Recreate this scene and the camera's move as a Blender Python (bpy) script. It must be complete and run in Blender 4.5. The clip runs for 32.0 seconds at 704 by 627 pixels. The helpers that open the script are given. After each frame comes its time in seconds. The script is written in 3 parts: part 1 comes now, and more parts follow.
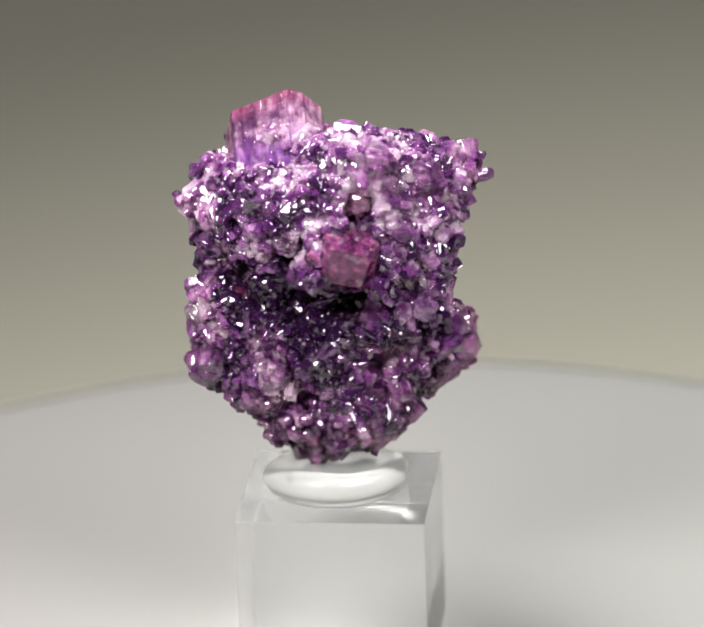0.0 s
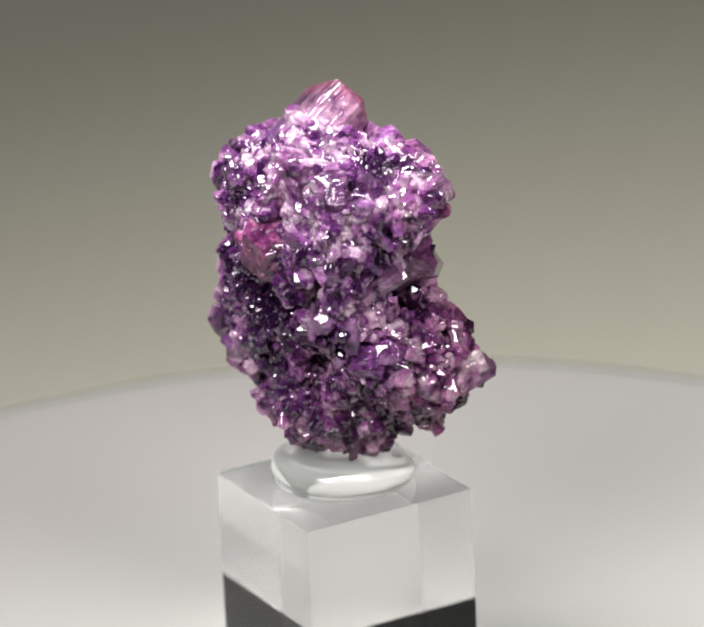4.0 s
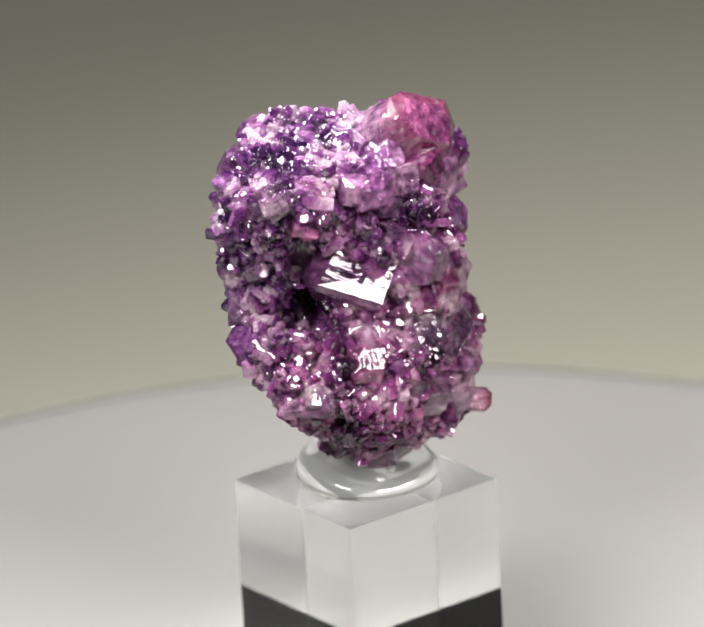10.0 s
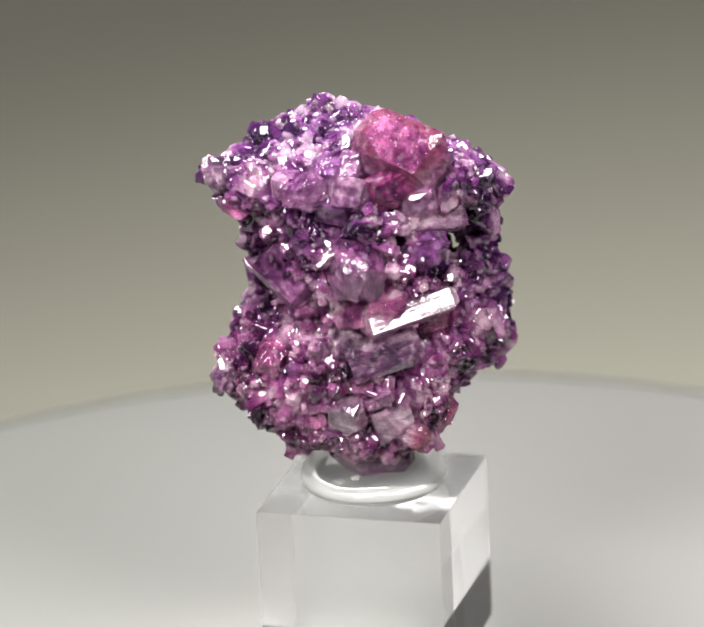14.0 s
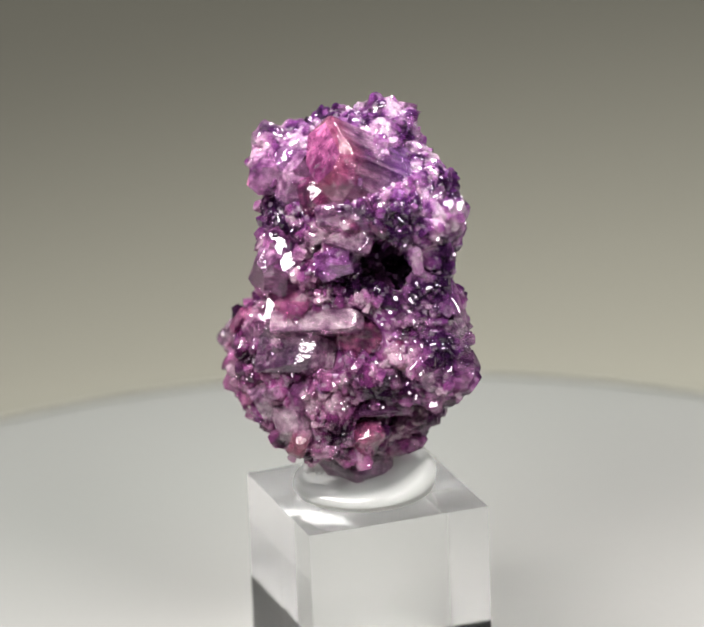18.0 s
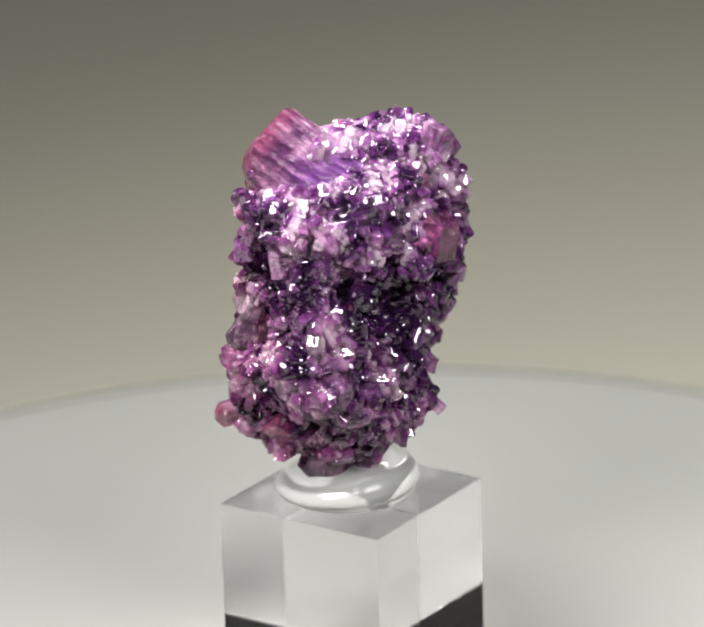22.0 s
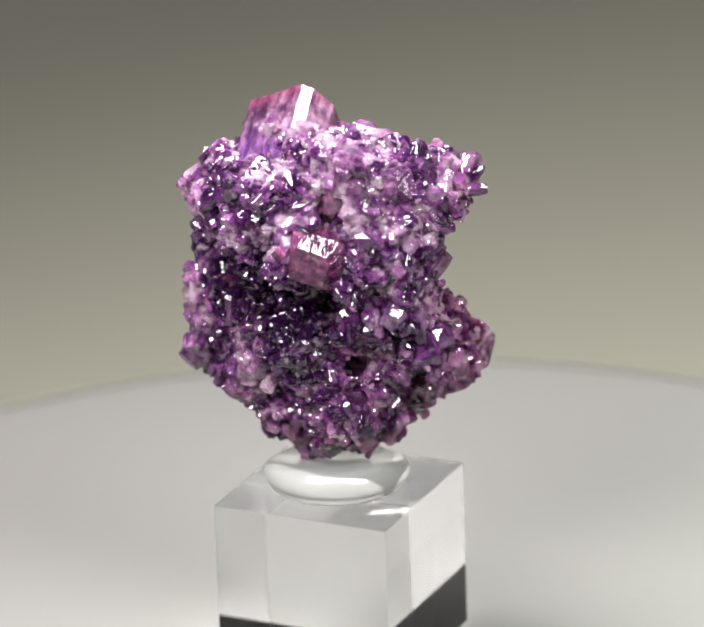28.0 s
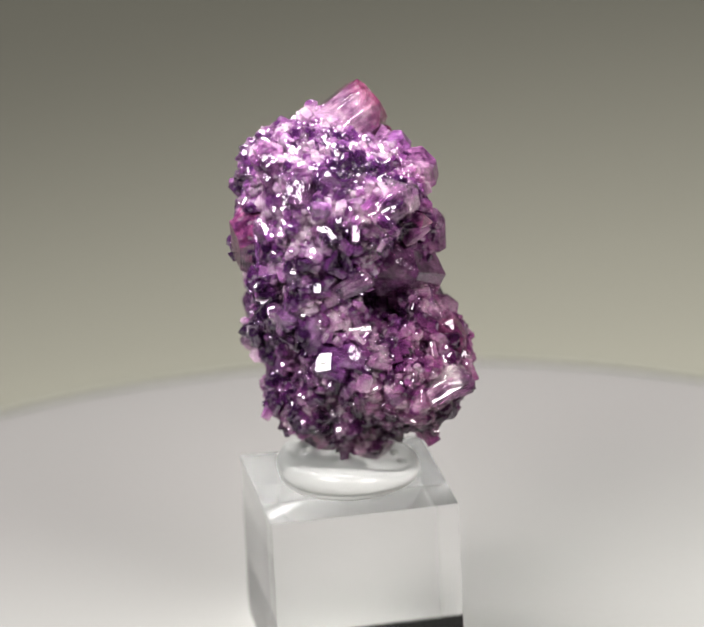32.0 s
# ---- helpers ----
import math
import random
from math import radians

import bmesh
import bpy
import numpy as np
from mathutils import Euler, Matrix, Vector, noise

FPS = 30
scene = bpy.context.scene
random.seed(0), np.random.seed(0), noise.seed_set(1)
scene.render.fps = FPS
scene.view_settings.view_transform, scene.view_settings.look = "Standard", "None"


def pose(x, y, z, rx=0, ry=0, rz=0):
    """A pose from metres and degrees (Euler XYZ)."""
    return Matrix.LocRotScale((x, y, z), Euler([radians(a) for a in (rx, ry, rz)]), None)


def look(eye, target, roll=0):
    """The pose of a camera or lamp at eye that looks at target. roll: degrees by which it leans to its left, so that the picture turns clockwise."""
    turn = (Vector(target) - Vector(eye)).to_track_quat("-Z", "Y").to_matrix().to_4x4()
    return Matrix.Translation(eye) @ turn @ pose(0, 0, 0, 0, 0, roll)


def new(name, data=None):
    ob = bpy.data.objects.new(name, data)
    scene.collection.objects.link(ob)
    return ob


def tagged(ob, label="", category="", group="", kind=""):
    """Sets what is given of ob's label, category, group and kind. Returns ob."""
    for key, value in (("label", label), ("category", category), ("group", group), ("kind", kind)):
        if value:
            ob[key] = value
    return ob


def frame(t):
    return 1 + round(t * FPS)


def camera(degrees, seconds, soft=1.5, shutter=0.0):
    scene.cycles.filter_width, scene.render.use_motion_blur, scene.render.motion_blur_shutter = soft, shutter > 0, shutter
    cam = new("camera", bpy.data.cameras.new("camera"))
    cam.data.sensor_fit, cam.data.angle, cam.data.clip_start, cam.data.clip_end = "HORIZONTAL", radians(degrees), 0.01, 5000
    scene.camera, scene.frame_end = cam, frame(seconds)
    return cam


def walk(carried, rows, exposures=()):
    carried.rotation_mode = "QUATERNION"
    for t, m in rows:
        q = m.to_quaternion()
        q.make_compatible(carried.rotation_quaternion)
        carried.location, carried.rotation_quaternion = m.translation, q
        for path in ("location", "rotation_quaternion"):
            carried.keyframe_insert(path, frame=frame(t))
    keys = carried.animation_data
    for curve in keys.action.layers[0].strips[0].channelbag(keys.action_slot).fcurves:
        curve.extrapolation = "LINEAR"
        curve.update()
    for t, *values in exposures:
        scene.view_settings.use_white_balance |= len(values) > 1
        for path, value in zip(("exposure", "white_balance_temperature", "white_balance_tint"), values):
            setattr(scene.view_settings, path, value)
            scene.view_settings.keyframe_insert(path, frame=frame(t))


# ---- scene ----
cam = camera(8.446, 32.0, soft=1.5)
EYE, AHEAD = Vector((0.00044, -0.59908, 0.26455)), Vector((0, 0.939917, -0.341404))
STAND = look(EYE, EYE + AHEAD, -2.352)
walk(cam, [(0.0, STAND), (32.0, STAND)])
cam.data.dof.use_dof = True
cam.data.dof.focus_distance, cam.data.dof.aperture_fstop = 0.625, 21.0

# ---- world and lamps ----
world = bpy.data.worlds.new("dim_room")
world.use_nodes = True
scene.world = world
world.node_tree.nodes["Background"].inputs[0].default_value = (0.9, 0.95, 1.0, 1)
world.node_tree.nodes["Background"].inputs[1].default_value = 0.01


def area_lamp(name, eye, target, size, watts, spread):
    data = bpy.data.lights.new(name, "AREA")
    data.shape, data.size, data.size_y, data.energy, data.color = "RECTANGLE", size[0], size[1], watts, (1.0, 0.98, 0.955)
    data.spread = radians(spread)
    ob = new(name, data)
    ob.matrix_world = look(eye, target)
    return ob


area_lamp("overhead_lamp", (-0.08, 0.0, 0.42), (0.14, -0.11, 0.0), (0.20, 0.16), 2.45, 114)
area_lamp("right_lamp", (0.40, -0.46, 0.58), (0.03, 0.0, 0.05), (0.36, 0.27), 3.5, 115)
area_lamp("left_lamp", (-0.36, -0.50, 0.56), (0.0, 0.0, 0.05), (0.36, 0.27), 3.9, 115)
scene.view_settings.exposure = 0.0

MM = 0.001
SPIN = -13.5347          # degrees a second
BLOCK = 22.3             # top of the clear block, mm
SEAT = -1.3              # top of the turntable, mm
TILT = Matrix(((1, 0, 0.0065, 0), (0, 1, -0.0098, 0), (-0.0065, 0.0098, 1, 0), (0, 0, 0, 1)))


# ---- materials ----
def nodes_of(name):
    mat = bpy.data.materials.new(name)
    mat.use_nodes = True
    tree = mat.node_tree
    return mat, tree, tree.nodes["Principled BSDF"]


def add(tree, kind, **values):
    node = tree.nodes.new(kind)
    for key, value in values.items():
        node.inputs[key.replace("_", " ")].default_value = value
    return node


def ramp(tree, fac, stops):
    node = tree.nodes.new("ShaderNodeValToRGB")
    els = node.color_ramp.elements
    while len(els) < len(stops):
        els.new(0.5)
    for el, (at, col) in zip(els, stops):
        el.position, el.color = at, (*col, 1)
    tree.links.new(fac, node.inputs[0])
    return node.outputs[0]


def mixed(tree, fac, a, b, blend="MIX"):
    node = tree.nodes.new("ShaderNodeMix")
    node.data_type, node.blend_type = "RGBA", blend
    for socket, value in ((node.inputs[0], fac), (node.inputs[6], a), (node.inputs[7], b)):
        if isinstance(value, (int, float)):
            socket.default_value = value
        elif isinstance(value, tuple):
            socket.default_value = (*value, 1)
        else:
            tree.links.new(value, socket)
    return node.outputs[2]


def bump(tree, bsdf, height, strength, distance):
    node = add(tree, "ShaderNodeBump", Strength=strength, Distance=distance)
    tree.links.new(height, node.inputs["Height"])
    tree.links.new(node.outputs[0], bsdf.inputs["Normal"])


def matte(name, colour, vary, scale, rough, grain=0.0002):
    """Paper, paint or plastic: a plain colour with faint blotches and a fine grain."""
    mat, tree, bsdf = nodes_of(name)
    place = tree.nodes.new("ShaderNodeTexCoord").outputs["Object"]
    big = add(tree, "ShaderNodeTexNoise", Scale=scale, Detail=4.0)
    fine = add(tree, "ShaderNodeTexNoise", Scale=scale * 60, Detail=3.0)
    tree.links.new(place, big.inputs["Vector"])
    tree.links.new(place, fine.inputs["Vector"])
    dark = tuple(c * (1 - vary) for c in colour)
    tree.links.new(ramp(tree, big.outputs[0], [(0.3, dark), (0.7, colour)]), bsdf.inputs["Base Color"])
    bsdf.inputs["Roughness"].default_value = rough
    bump(tree, bsdf, fine.outputs[0], 0.15, grain)
    return mat


def clear(name, ior, rough=0.0, colour=(1, 1, 1)):
    mat, tree, bsdf = nodes_of(name)
    bsdf.inputs["Base Color"].default_value = (*colour, 1)
    bsdf.inputs["Transmission Weight"].default_value = 1.0
    bsdf.inputs["IOR"].default_value = ior
    bsdf.inputs["Roughness"].default_value = rough
    return mat


COOL = [(0.37, (0.042, 0.011, 0.06)), (0.44, (0.11, 0.026, 0.145)), (0.50, (0.245, 0.068, 0.275)), (0.565, (0.47, 0.2, 0.47)), (0.65, (0.88, 0.7, 0.85))]
WARM = [(0.36, (0.034, 0.008, 0.028)), (0.43, (0.135, 0.025, 0.105)), (0.50, (0.34, 0.08, 0.26)), (0.57, (0.52, 0.2, 0.4)), (0.67, (0.82, 0.58, 0.71))]


def weave(tree, *terms):
    """The sum of socket * factor over the terms."""
    total = None
    for socket, factor in terms:
        node = tree.nodes.new("ShaderNodeMath")
        node.operation = "MULTIPLY_ADD"
        tree.links.new(socket, node.inputs[0])
        node.inputs[1].default_value = factor
        if total is None:
            node.inputs[2].default_value = 0.0
        else:
            tree.links.new(total, node.inputs[2])
        total = node.outputs[0]
    return total


def gem(name, own=None, share=0.0, clarity=0.5, striae=0.0, mosaic=0.5, rough=0.05, tip=None, grains=1.0, depth=1.0, islands=0.0, through_share=0.0, pits=0.0, root=None):
    """Glassy crystal. Its colour zones run through the whole cluster; own is the kind's own colours, share their weight.
    striae: growth lines along the prism; mosaic: small tilted facets."""
    mat, tree, bsdf = nodes_of(name)
    inside = tree.nodes.new("ShaderNodeTexCoord")
    inside.object = rock
    place = inside.outputs["Object"]
    zones = add(tree, "ShaderNodeTexNoise", Scale=150.0, Detail=3.0)
    veils = add(tree, "ShaderNodeTexNoise", Scale=520.0, Detail=6.0, Roughness=0.7)
    cells = add(tree, "ShaderNodeTexVoronoi", Scale=1150.0 if grains > 0.4 else 520.0)
    for node in (zones, veils, cells):
        tree.links.new(place, node.inputs["Vector"])
    grain = tree.nodes.new("ShaderNodeSeparateColor")
    tree.links.new(cells.outputs["Color"], grain.inputs[0])
    axes = tree.nodes.new("ShaderNodeSeparateXYZ")
    tree.links.new(place, axes.inputs[0])
    # tone sinks towards the hollow in the front middle of the cluster
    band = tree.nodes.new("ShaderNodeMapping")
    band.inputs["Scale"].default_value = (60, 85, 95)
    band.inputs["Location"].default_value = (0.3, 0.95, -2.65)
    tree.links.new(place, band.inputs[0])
    dark_spot = tree.nodes.new("ShaderNodeTexGradient")
    dark_spot.gradient_type = "SPHERICAL"
    tree.links.new(band.outputs[0], dark_spot.inputs[0])
    crest = tree.nodes.new("ShaderNodeMapping")
    crest.inputs["Scale"].default_value = (54, 54, 60)
    crest.inputs["Location"].default_value = (-54 * 0.001, -54 * 0.003, -60 * 0.049)
    tree.links.new(place, crest.inputs[0])
    frost = tree.nodes.new("ShaderNodeTexGradient")
    frost.gradient_type = "SPHERICAL"
    tree.links.new(crest.outputs[0], frost.inputs[0])
    tone = weave(tree, (frost.outputs["Fac"], 0.075), (dark_spot.outputs["Fac"], -0.16 if grains > 0.4 else -0.06), (zones.outputs[0], 0.82 if grains > 0.4 else 0.5), (veils.outputs[0], 0.18 - 0.06 * grains if grains > 0.4 else 0.5), (grain.outputs[0], 0.06 * grains))
    if islands:
        each = tree.nodes.new("ShaderNodeNewGeometry").outputs["Random Per Island"]
        level = tree.nodes.new("ShaderNodeValue")
        level.outputs[0].default_value = -0.5 * islands
        tone = weave(tree, (tone, 1.0), (each, islands), (level.outputs[0], 1.0))
    warmth = weave(tree, (axes.outputs[1], 30.0), (axes.outputs[2], -14.0), (zones.outputs[0], 1.6))
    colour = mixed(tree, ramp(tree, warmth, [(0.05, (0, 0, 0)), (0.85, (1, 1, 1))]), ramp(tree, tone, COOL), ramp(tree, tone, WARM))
    if own and striae:
        # streaks and cloudy veils along the prism
        grown = tree.nodes.new("ShaderNodeMapping")
        grown.inputs["Scale"].default_value = (1, 1, 0.16)
        tree.links.new(tree.nodes.new("ShaderNodeTexCoord").outputs["Object"], grown.inputs[0])
        streaks = add(tree, "ShaderNodeTexNoise", Scale=900.0, Detail=5.0, Roughness=0.65)
        tree.links.new(grown.outputs[0], streaks.inputs["Vector"])
        middle = tree.nodes.new("ShaderNodeValue")
        middle.outputs[0].default_value = -0.41
        tone = weave(tree, (tone, 1.0), (streaks.outputs[0], 0.8), (middle.outputs[0], 1.0))
    if own:
        luck = tree.nodes.new("ShaderNodeObjectInfo").outputs["Random"]
        hue = ramp(tree, luck, own)
        shade = ramp(tree, tone, [(0.38, (0.22, 0.18, 0.25)), (0.46, (0.55, 0.5, 0.58)), (0.53, (0.95, 0.95, 0.95)), (0.63, (1.9, 2.1, 1.9))])
        colour = mixed(tree, share, colour, mixed(tree, 1.0, hue, shade, "MULTIPLY"))
    if tip:
        end = tree.nodes.new("ShaderNodeSeparateXYZ")
        tree.links.new(tree.nodes.new("ShaderNodeTexCoord").outputs["Generated"], end.inputs[0])
        if root:
            colour = mixed(tree, ramp(tree, end.outputs[2], [(0.35, (0.75, 0.75, 0.75)), (0.66, (0, 0, 0))]), colour, root)
        colour = mixed(tree, ramp(tree, end.outputs[2], [(0.78, (0, 0, 0)), (0.97, (0.75, 0.75, 0.75))]), colour, tip)
    flakes = add(tree, "ShaderNodeTexVoronoi", Scale=1700.0)
    tree.links.new(place, flakes.inputs["Vector"])
    flake = tree.nodes.new("ShaderNodeSeparateColor")
    tree.links.new(flakes.outputs["Color"], flake.inputs[0])
    colour = mixed(tree, ramp(tree, flake.outputs[1], [(0.88, (0, 0, 0)), (0.96, (0.7 * grains, 0.7 * grains, 0.7 * grains))]), colour, (0.86, 0.76, 0.84))
    if own:
        dust = add(tree, "ShaderNodeTexNoise", Scale=1150.0, Detail=1.5, Roughness=0.6)
        drawn = tree.nodes.new("ShaderNodeMapping")
        drawn.inputs["Scale"].default_value = (1, 1, 0.3)
        tree.links.new(tree.nodes.new("ShaderNodeTexCoord").outputs["Object"], drawn.inputs[0])
        tree.links.new(drawn.outputs[0], dust.inputs["Vector"])
        colour = mixed(tree, 1.0, colour, ramp(tree, dust.outputs[0], [(0.36, (0.62, 0.56, 0.64)), (0.5, (0.95, 0.95, 0.95)), (0.66, (1.3, 1.38, 1.32))]), "MULTIPLY")
    # depth below 1 darkens the whole colour, used for shade in the gaps
    if depth != 1.0:
        colour = mixed(tree, 1.0, colour, (depth, depth * 0.85, depth * 1.05), "MULTIPLY")
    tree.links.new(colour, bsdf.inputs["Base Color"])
    bsdf.inputs["Roughness"].default_value = rough
    if pits:
        # etched spots on a polished face
        etch = add(tree, "ShaderNodeTexNoise", Scale=620.0, Detail=4.0, Roughness=0.6)
        tree.links.new(place, etch.inputs["Vector"])
        tree.links.new(ramp(tree, etch.outputs[0], [(0.6, (rough, rough, rough)), (0.64, (pits, pits, pits))]), bsdf.inputs["Roughness"])
    bsdf.inputs["IOR"].default_value = 1.72
    bsdf.inputs["Transmission Weight"].default_value = clarity
    # tilted facets: in each cell the height falls along a direction of the cell's own
    scaled = tree.nodes.new("ShaderNodeVectorMath")
    scaled.operation = "SUBTRACT"
    tree.links.new(place, scaled.inputs[0])
    tree.links.new(cells.outputs["Position"], scaled.inputs[1])
    lean = tree.nodes.new("ShaderNodeVectorMath")
    lean.operation = "SUBTRACT"
    tree.links.new(cells.outputs["Color"], lean.inputs[0])
    lean.inputs[1].default_value = (0.5, 0.5, 0.5)
    facet = tree.nodes.new("ShaderNodeVectorMath")
    facet.operation = "DOT_PRODUCT"
    tree.links.new(scaled.outputs[0], facet.inputs[0])
    tree.links.new(lean.outputs[0], facet.inputs[1])
    height = weave(tree, (facet.outputs["Value"], 2000.0 * mosaic))
    if striae:
        local = tree.nodes.new("ShaderNodeTexCoord")
        stretch = tree.nodes.new("ShaderNodeMapping")
        stretch.inputs["Scale"].default_value = (1, 1, 0.03)
        tree.links.new(local.outputs["Object"], stretch.inputs[0])
        lines = add(tree, "ShaderNodeTexNoise", Scale=1300.0, Detail=3.0)
        tree.links.new(stretch.outputs[0], lines.inputs["Vector"])
        height = weave(tree, (height, 1.0), (lines.outputs[0], striae))
    bump(tree, bsdf, height, 1.0, 0.00035)
    if through_share:
        # part of the light passes straight through, tinted
        veil = tree.nodes.new("ShaderNodeBsdfTransparent")
        tree.links.new(mixed(tree, 0.6, (1.0, 0.86, 0.97), colour), veil.inputs[0])
        blend = tree.nodes.new("ShaderNodeMixShader")
        blend.inputs[0].default_value = through_share
        tree.links.new(bsdf.outputs[0], blend.inputs[1])
        tree.links.new(veil.outputs[0], blend.inputs[2])
        tree.links.new(blend.outputs[0], tree.nodes["Material Output"].inputs["Surface"])
    return mat


ROSE = [(0.0, (0.4, 0.05, 0.14)), (0.5, (0.44, 0.09, 0.22)), (1.0, (0.48, 0.15, 0.32))]
PINK = [(0.0, (0.42, 0.16, 0.38)), (0.5, (0.5, 0.24, 0.45)), (1.0, (0.6, 0.36, 0.5))]
PALE = [(0.0, (0.74, 0.46, 0.64)), (0.5, (0.82, 0.6, 0.72)), (1.0, (0.9, 0.76, 0.8))]
SMOKE = [(0.0, (0.3, 0.15, 0.3)), (0.5, (0.36, 0.2, 0.33)), (1.0, (0.48, 0.3, 0.4))]
WINE = [(0.0, (0.17, 0.04, 0.13)), (0.5, (0.19, 0.06, 0.17)), (1.0, (0.22, 0.08, 0.2))]
LILAC = [(0.0, (0.3, 0.09, 0.38)), (0.5, (0.42, 0.15, 0.46)), (1.0, (0.56, 0.3, 0.6))]

rock = new("mineral_specimen")
# crust colour cut to 0.4 so the gaps between crystals read as shaded
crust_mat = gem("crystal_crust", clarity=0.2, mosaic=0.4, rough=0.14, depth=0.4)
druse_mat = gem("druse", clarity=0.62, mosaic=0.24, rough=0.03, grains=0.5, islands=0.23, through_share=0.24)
needle_mat = gem("slender_crystal", PALE, 0.4, clarity=0.75, mosaic=0.02, rough=0.02, grains=0.3, islands=0.2, through_share=0.3)
gem_lilac = gem("lilac_crystal", LILAC, 0.5, clarity=0.68, striae=0.3, mosaic=0.06, grains=0.35, rough=0.04, through_share=0.22)
gem_wine = gem("wine_crystal", WINE, 0.8, clarity=0.68, striae=0.4, mosaic=0.11, grains=0.35, rough=0.04, through_share=0.22)
gem_rose = gem("rose_crystal", ROSE, 0.6, clarity=0.68, striae=0.3, mosaic=0.05, grains=0.35, rough=0.04, through_share=0.22)
gem_pink = gem("pink_crystal", PINK, 0.55, clarity=0.68, striae=0.4, mosaic=0.06, grains=0.35, rough=0.04, through_share=0.22)
gem_pale = gem("pale_crystal", PALE, 0.5, clarity=0.74, striae=0.22, mosaic=0.15, grains=0.35, rough=0.06, through_share=0.12)
gem_smoke = gem("grey_violet_crystal", SMOKE, 0.6, clarity=0.68, striae=0.5, mosaic=0.06, grains=0.35, rough=0.04, through_share=0.22)
gem_zoned = gem("zoned_crystal", [(0.0, (0.36, 0.19, 0.29)), (1.0, (0.4, 0.22, 0.33))], 0.7, clarity=0.62, striae=0.35, mosaic=0.006, tip=(0.36, 0.07, 0.15), root=(0.2, 0.06, 0.32), grains=0.3, rough=0.05, through_share=0.18)
gem_tipped = gem("red_tipped_crystal", PALE, 0.6, clarity=0.68, striae=0.7, mosaic=0.06, tip=(0.26, 0.008, 0.04), grains=0.15, rough=0.04, through_share=0.2)
MAGENTA = [(0.0, (0.3, 0.07, 0.24)), (0.5, (0.34, 0.09, 0.28)), (1.0, (0.38, 0.13, 0.32))]
gem_magenta = gem("magenta_crystal", MAGENTA, 0.8, clarity=0.68, striae=0.3, mosaic=0.12, grains=0.35, rough=0.05, through_share=0.3)
gem_end = gem("rose_end_face", ROSE, 0.85, clarity=0.5, mosaic=0.004, grains=0.12, rough=0.05, through_share=0.1, pits=0.6)
acrylic = clear("clear_acrylic", 1.49, 0.0, (0.93, 0.935, 0.935))
putty_mat = clear("clear_putty", 1.49)
haze_tree = putty_mat.node_tree
haze = haze_tree.nodes.new("ShaderNodeBsdfTranslucent")
haze.inputs[0].default_value = (0.86, 0.88, 0.86, 1)
milky = haze_tree.nodes.new("ShaderNodeMixShader")
milky.inputs[0].default_value = 0.36
haze_tree.links.new(haze_tree.nodes["Principled BSDF"].outputs[0], milky.inputs[1])
bloom = haze_tree.nodes.new("ShaderNodeBsdfDiffuse")
bloom.inputs[0].default_value = (0.86, 0.88, 0.86, 1)
body = haze_tree.nodes.new("ShaderNodeMixShader")
haze_tree.links.new(haze.outputs[0], body.inputs[1])
haze_tree.links.new(bloom.outputs[0], body.inputs[2])
haze_tree.links.new(body.outputs[0], milky.inputs[2])
haze_tree.links.new(milky.outputs[0], haze_tree.nodes["Material Output"].inputs["Surface"])
disc_mat = matte("white_disc", (0.19, 0.1895, 0.1845), 0.02, 12.0, 0.4)
# faint tint across the disc, pinkish at one side, greenish at the other
tint_tree = disc_mat.node_tree
along_x = tint_tree.nodes.new("ShaderNodeSeparateXYZ")
tint_tree.links.new(tint_tree.nodes.new("ShaderNodeTexCoord").outputs["Generated"], along_x.inputs[0])
side_tint = ramp(tint_tree, along_x.outputs[0], [(0.2, (1.0, 0.965, 0.975)), (0.42, (1.0, 0.99, 0.985)), (0.58, (1.0, 0.995, 0.985)), (0.8, (0.975, 1.0, 0.975))])
disc_bsdf = tint_tree.nodes["Principled BSDF"]
plain = disc_bsdf.inputs["Base Color"].links[0].from_socket
tint_tree.links.new(mixed(tint_tree, 1.0, plain, side_tint, "MULTIPLY"), disc_bsdf.inputs["Base Color"])
paper_mat = matte("grey_paper", (0.193, 0.188, 0.154), 0.03, 3.0, 0.8)
rim_mat = matte("grey_rim", (0.225, 0.225, 0.196), 0.05, 12.0, 0.5)
# dark grey in place of the shade on the disc beneath the block
shade_mat = matte("grey_shade", (0.085, 0.085, 0.083), 0.08, 300.0, 0.8)
wall_mat = matte("dark_wall", (0.02, 0.02, 0.02), 0.1, 2.0, 0.8)


# ---- building helpers ----
def part(name, mesh, material, parent, label=""):
    ob = new(name, mesh)
    if not mesh.materials:
        mesh.materials.append(material)
    ob.parent = parent
    return tagged(ob, label)


def mesh_of(name, bm, smooth=False):
    mesh = bpy.data.meshes.new(name)
    bm.normal_update()
    bm.to_mesh(mesh)
    bm.free()
    if smooth:
        mesh.polygons.foreach_set("use_smooth", [True] * len(mesh.polygons))
    return mesh


